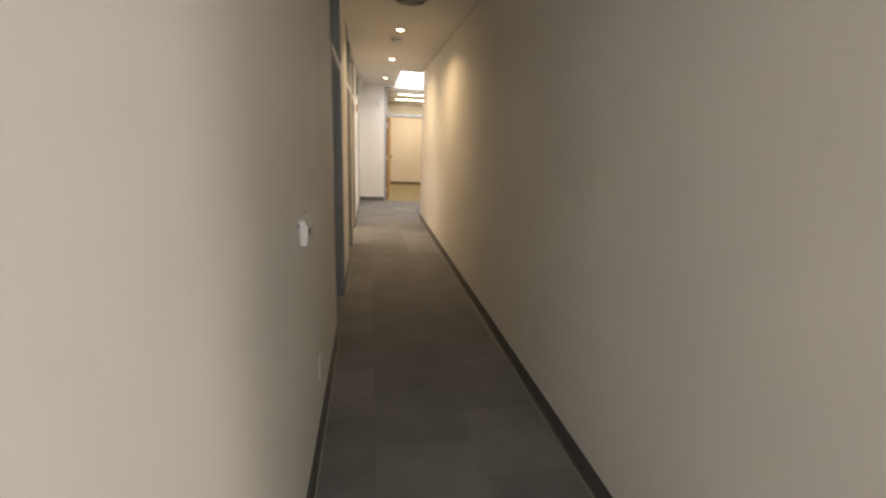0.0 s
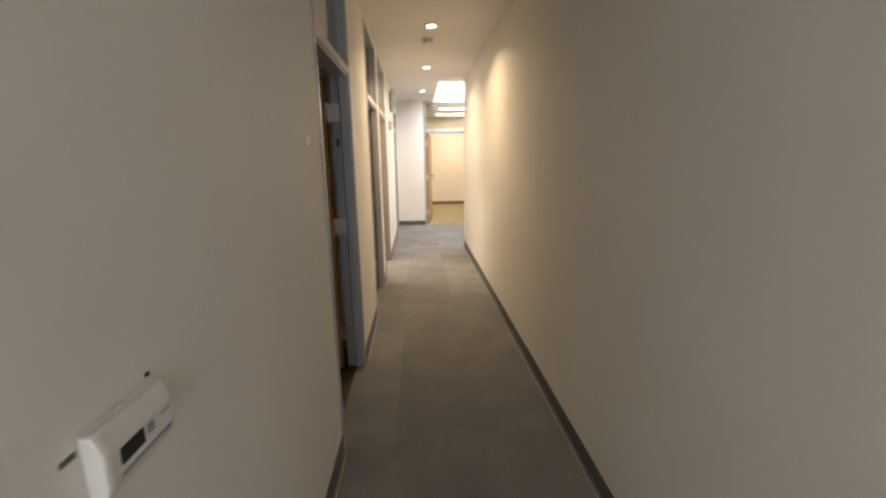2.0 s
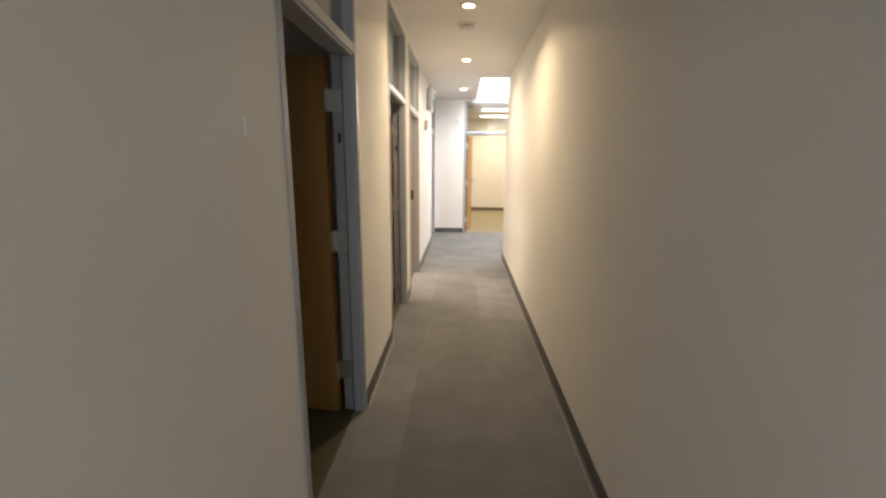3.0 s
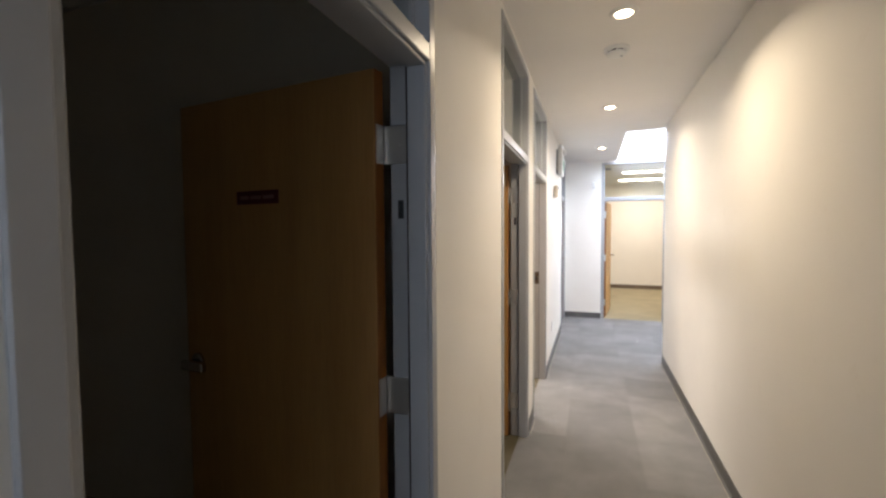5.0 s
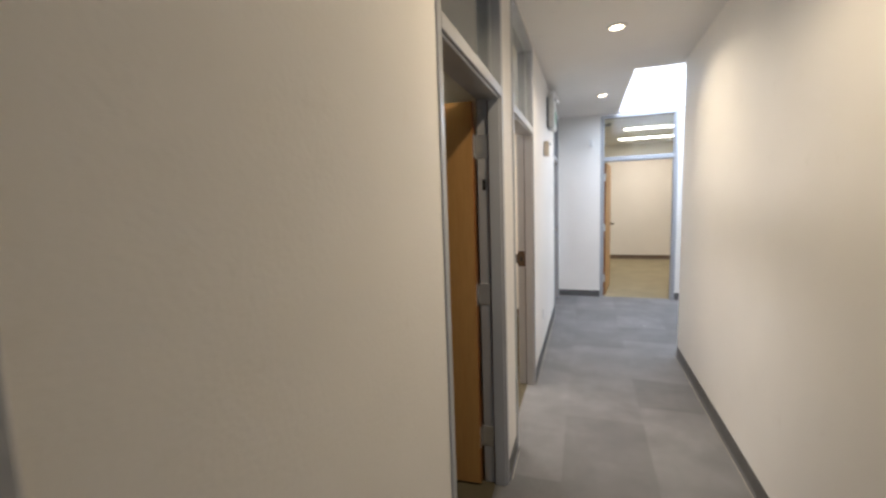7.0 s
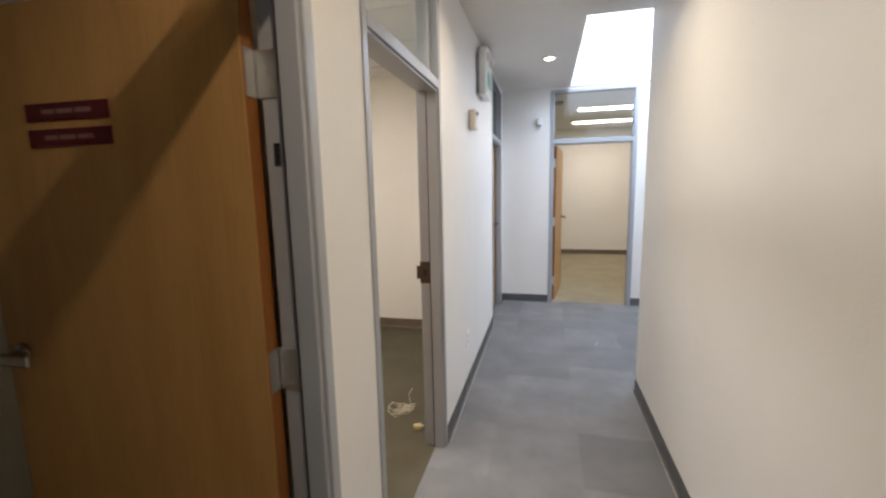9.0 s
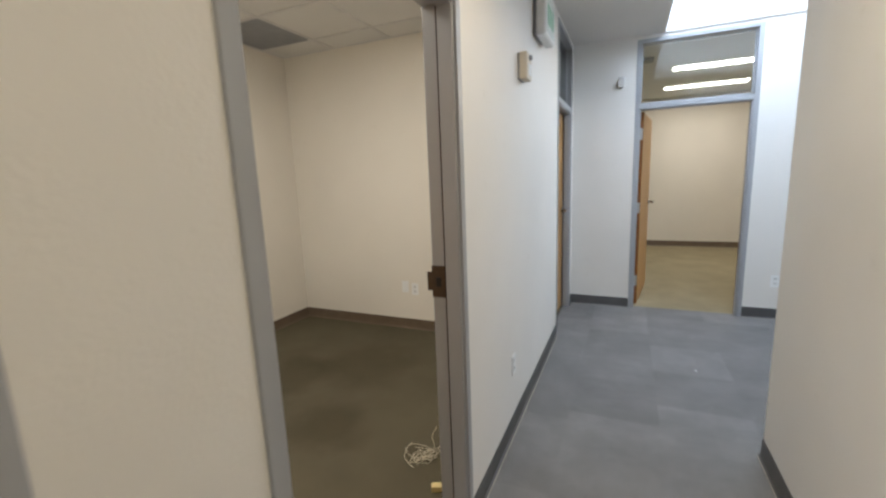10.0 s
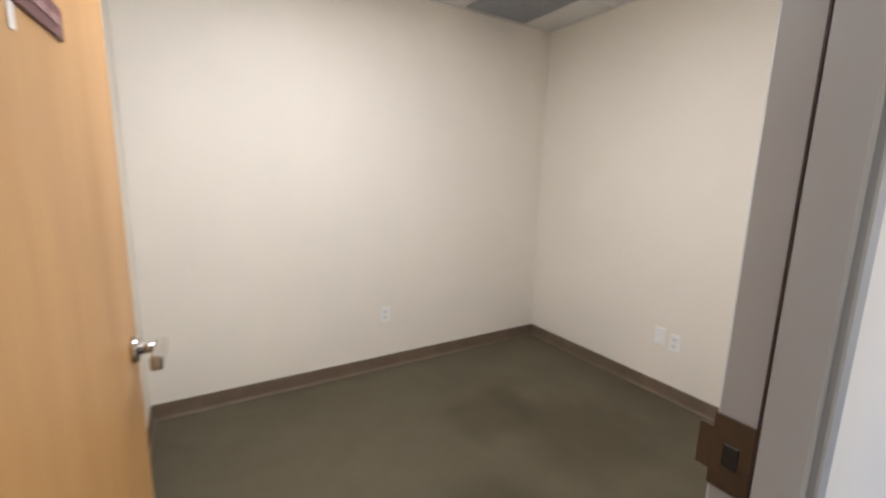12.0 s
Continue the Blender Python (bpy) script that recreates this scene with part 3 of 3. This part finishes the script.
def arched(x0, x1, half, z0, z1, rise, bevel):
    """An upright slab across the wall with an arched head."""
    outline = [(half, z0), (half, z1)]
    outline += [(half * math.cos(math.pi * k / 10), z1 + rise * math.sin(math.pi * k / 10)) for k in range(1, 10)]
    outline += [(-half, z1), (-half, z0)]
    bm = bmesh.new()
    a, b = [[bm.verts.new((x, y, z)) for y, z in outline] for x in (x0, x1)]
    n = len(outline)
    for k in range(n):
        bm.faces.new((a[k], a[(k + 1) % n], b[(k + 1) % n], b[k]))
    bm.faces.new(a[::-1])
    bm.faces.new(b)
    bmesh.ops.recalc_face_normals(bm, faces=bm.faces)
    bmesh.ops.bevel(bm, geom=[e for e in bm.edges if e.calc_face_angle(0) > 1.0], offset=bevel, segments=2, affect='EDGES', profile=0.5)
    return bm


# grey block that sets the housing off the wall
part("back_block", arched(0.0, 0.022, 0.13, -0.18, 0.10, 0.05, 0.003), M_GREYP, ex, "grey block between wall and housing")
part("housing", arched(0.022, 0.078, 0.16, -0.20, 0.12, 0.085, 0.010), M_WHITE, ex)
part("panel_frame", box(0.0775, 0.083, -0.145, 0.145, -0.19, 0.045, 0.003), M_PLATE, ex, "raised white panel frame")
part("face_panel", box(0.0825, 0.0845, -0.130, 0.130, -0.175, 0.030, 0.001), M_GREEN, ex, "pale green sign panel")
bars = bmesh.new()
for k in range(4):
    add_box(bars, 0.0840, 0.0855, -0.105 + k * 0.056, -0.070 + k * 0.056, -0.13, -0.015, 0.0006)
part("lettering", bars, worn("sign_green_letters", (0.16, 0.42, 0.24), 0.5), ex)
for yy in (-0.085, 0.085):
    part("lamp_head", lathe([(0.0005, 0.040), (0.026, 0.036), (0.036, 0.018), (0.038, 0.0)], 24), M_VENT, ex, "round emergency lamp head", True).matrix_local = pose(0.075, yy, 0.105, 0, 90, 0)

al = thing("alarm_sounder", pose(L, 7.90, 2.03), "beige alarm box high on the wall", "alarm")
# Grey slab added behind the body as its dark shadow edge on the wall.
part("base", box(0.0, 0.010, -0.056, 0.056, -0.070, 0.066, 0.002), M_GREYP, al, "grey slab painted as the shadow behind the alarm")
part("body", box(0.010, 0.052, -0.058, 0.058, -0.068, 0.070, 0.006, 2), M_BEIGE, al)
part("grille", box(0.0515, 0.055, -0.035, 0.035, -0.045, 0.015, 0.002), M_WHITE, al)
part("knob", lathe([(0.0005, 0.016), (0.012, 0.014), (0.014, 0.0)], 20), M_GREYP, al, "small grey knob", True).matrix_local = pose(0.052, 0.0, 0.045, 0, 90, 0)

sn = thing("presence_sensor", pose(0.325, FAR, 2.32), "small white presence sensor on the end wall", "sensor")
part("bracket", box(-0.012, 0.012, -0.03, 0.0, -0.045, -0.02, 0.002), M_GREYP, sn)
part("body", box(-0.03, 0.03, -0.065, -0.015, -0.04, 0.05, 0.008, 2), M_WHITE, sn)

# ---- office fixtures ----
gr = thing("return_grille", pose(-2.475, 8.375, ZC), "grey square return air panel in the ceiling", "air vent")
part("frame", add_box(box(-0.293, 0.293, -0.293, 0.293, 0.004, 0.012, 0.002), -0.28, 0.28, -0.28, 0.28, -0.003, 0.004, 0.001), M_GREYP, gr)
for k in range(14):
    part("slat", box(-0.27, 0.27, -0.265 + k * 0.04, -0.238 + k * 0.04, -0.008, -0.003, 0.002), M_GREYP, gr)


def troffer(x0, x1, y0, y1, label, z=H):
    t = thing("troffer_light", pose((x0 + x1) / 2, (y0 + y1) / 2, z), label, "ceiling light", "fluorescent troffers")
    w, d = (x1 - x0) / 2 - 0.014, (y1 - y0) / 2 - 0.014
    fr = box(-w, w, -d, -d + 0.025, -0.012, 0.004, 0.002)
    add_box(fr, -w, w, d - 0.025, d, -0.012, 0.004, 0.002)
    add_box(fr, -w, -w + 0.025, -d + 0.025, d - 0.025, -0.012, 0.004, 0.002)
    add_box(fr, w - 0.025, w, -d + 0.025, d - 0.025, -0.012, 0.004, 0.002)
    part("frame", fr, M_TBAR, t)
    part("diffuser", box(-w + 0.025, w - 0.025, -d + 0.025, d - 0.025, -0.007, -0.001), M_TUBE, t, "glowing prismatic diffuser")


troffer(*TROFF3, "lit fluorescent troffer in the office ceiling", ZC)
for q in FT:
    troffer(*q, "lit long fluorescent troffer in the far office")
# plain grey block under the far office ceiling
sp = thing("ceiling_block", pose(0.57, 11.27, H), "small grey block on the far office ceiling", "grille")
part("plate", box(-0.07, 0.07, -0.09, 0.09, -0.03, -0.002, 0.003), M_GREYP, sp)

scrap = thing("paper_scrap", pose(0.913, 8.837, 0.0, 0, 0, 30), "tiny white paper scrap on the carpet", "litter")
sb = box(-0.008, 0.008, -0.004, 0.004, 0.0003, 0.003, 0.0008)
for vtx in sb.verts:
    vtx.co.z += 0.12 * abs(vtx.co.x)
part("paper", sb, M_WHITE, scrap)

# cable heap and plug on the office carpet
cb = thing("cable", pose(-0.53, 7.28, 0.0), "tangled cream cable on the carpet", "cable")
rnd = random.Random(4)
cu = bpy.data.curves.new("cable_run", 'CURVE')
cu.dimensions, cu.bevel_depth, cu.bevel_resolution = '3D', 0.0021, 1
for k in range(7):
    s = cu.splines.new('NURBS')
    n = 22
    s.points.add(n - 1)
    cx, cy = rnd.uniform(-0.045, 0.045), rnd.uniform(-0.05, 0.05)
    ph, r0, stretch, tilt = rnd.random() * 6.3, rnd.uniform(0.035, 0.075), rnd.uniform(0.35, 0.9), rnd.random() * 3.1
    for i in range(n):
        a = ph + i * 0.42
        u, w = r0 * math.cos(a), r0 * stretch * math.sin(a)
        away = max(0, i - 16) * rnd.uniform(0.012, 0.022) if k % 2 else 0.0
        px = cx + u * math.cos(tilt) - w * math.sin(tilt) + away * math.cos(ph * 2)
        py = cy + u * math.sin(tilt) + w * math.cos(tilt) + away * math.sin(ph * 2)
        s.points[i].co = (px, py, 0.006 + 0.022 * abs(math.sin(i * 0.8 + k)) * (1 - i / 40), 1)
    s.use_endpoint_u = True
s = cu.splines.new('NURBS')
s.points.add(7)
for i in range(8):
    s.points[i].co = (0.03 + 0.012 * math.sin(i * 1.1), 0.05 + 0.006 * i, 0.006 + 0.0175 * i, 1)
s.use_endpoint_u = True
co = new("cable_run", cu)
co.data.materials.append(M_CABLE)
me = bpy.data.meshes.new_from_object(co.evaluated_get(bpy.context.evaluated_depsgraph_get()))
bpy.data.objects.remove(co)
strand = new("strand", me)
strand.parent = cb
pg = thing("cable_plug", pose(-0.365, 7.09, 0.0, 0, 0, 25), "small brass-coloured plug on the carpet", "plug")
part("body", box(-0.025, 0.025, -0.018, 0.018, 0.0, 0.032, 0.006, 2), M_BRASS, pg)
part("collar", box(0.022, 0.038, -0.011, 0.011, 0.006, 0.026, 0.004), M_CABLE, pg)

# ---- carpet tiles ----
T = 0.5
floor = tagged(new("floor_carpet"), "grey carpet tiles in shifted rows", "floor", "", "structure")
tile_cache = {}
rt = random.Random(11)


def carpet_tile(x0, x1, y0, y1):
    key = (round(x1 - x0, 3), round(y1 - y0, 3))
    if key not in tile_cache:
        w, d = key
        bm = box(0.0001, w - 0.0001, 0.0001, d - 0.0001, -0.006, 0.0, 0.0)
        top = [e for e in bm.edges if all(v.co.z > -0.001 for v in e.verts)]
        bmesh.ops.bevel(bm, geom=top, offset=0.0003, segments=1, affect='EDGES')
        tm = bpy.data.meshes.new("carpet_tile")
        bm.to_mesh(tm)
        bm.free()
        tm.materials.append(M_TILE)
        tile_cache[key] = tm
    ob = new("carpet_tile", tile_cache[key])
    ob.parent = floor
    ob.location = (x0, y0, 0)


def tile_field(x0, x1, y0, y1, col0, step):
    k = math.floor((x0 - col0) / step)
    while col0 + k * step < x1:
        a, b = max(x0, col0 + k * step), min(x1, col0 + (k + 1) * step)
        off = (k % 2) * T / 2
        j = math.floor((y0 - off) / T)
        while off + j * T < y1:
            c, d = max(y0, off + j * T), min(y1, off + (j + 1) * T)
            if b - a > 0.01 and d - c > 0.01:
                carpet_tile(a, b, c, d)
            j += 1
        k += 1


tile_field(LB + 0.06, R, -2.2, REND, 0.13, 0.5)
tile_field(LB + 0.06, HX, REND, FAR + 0.05, 0.13, 0.5)
tile_field(R, HX, -2.2, -0.05, 0.13, 0.5)
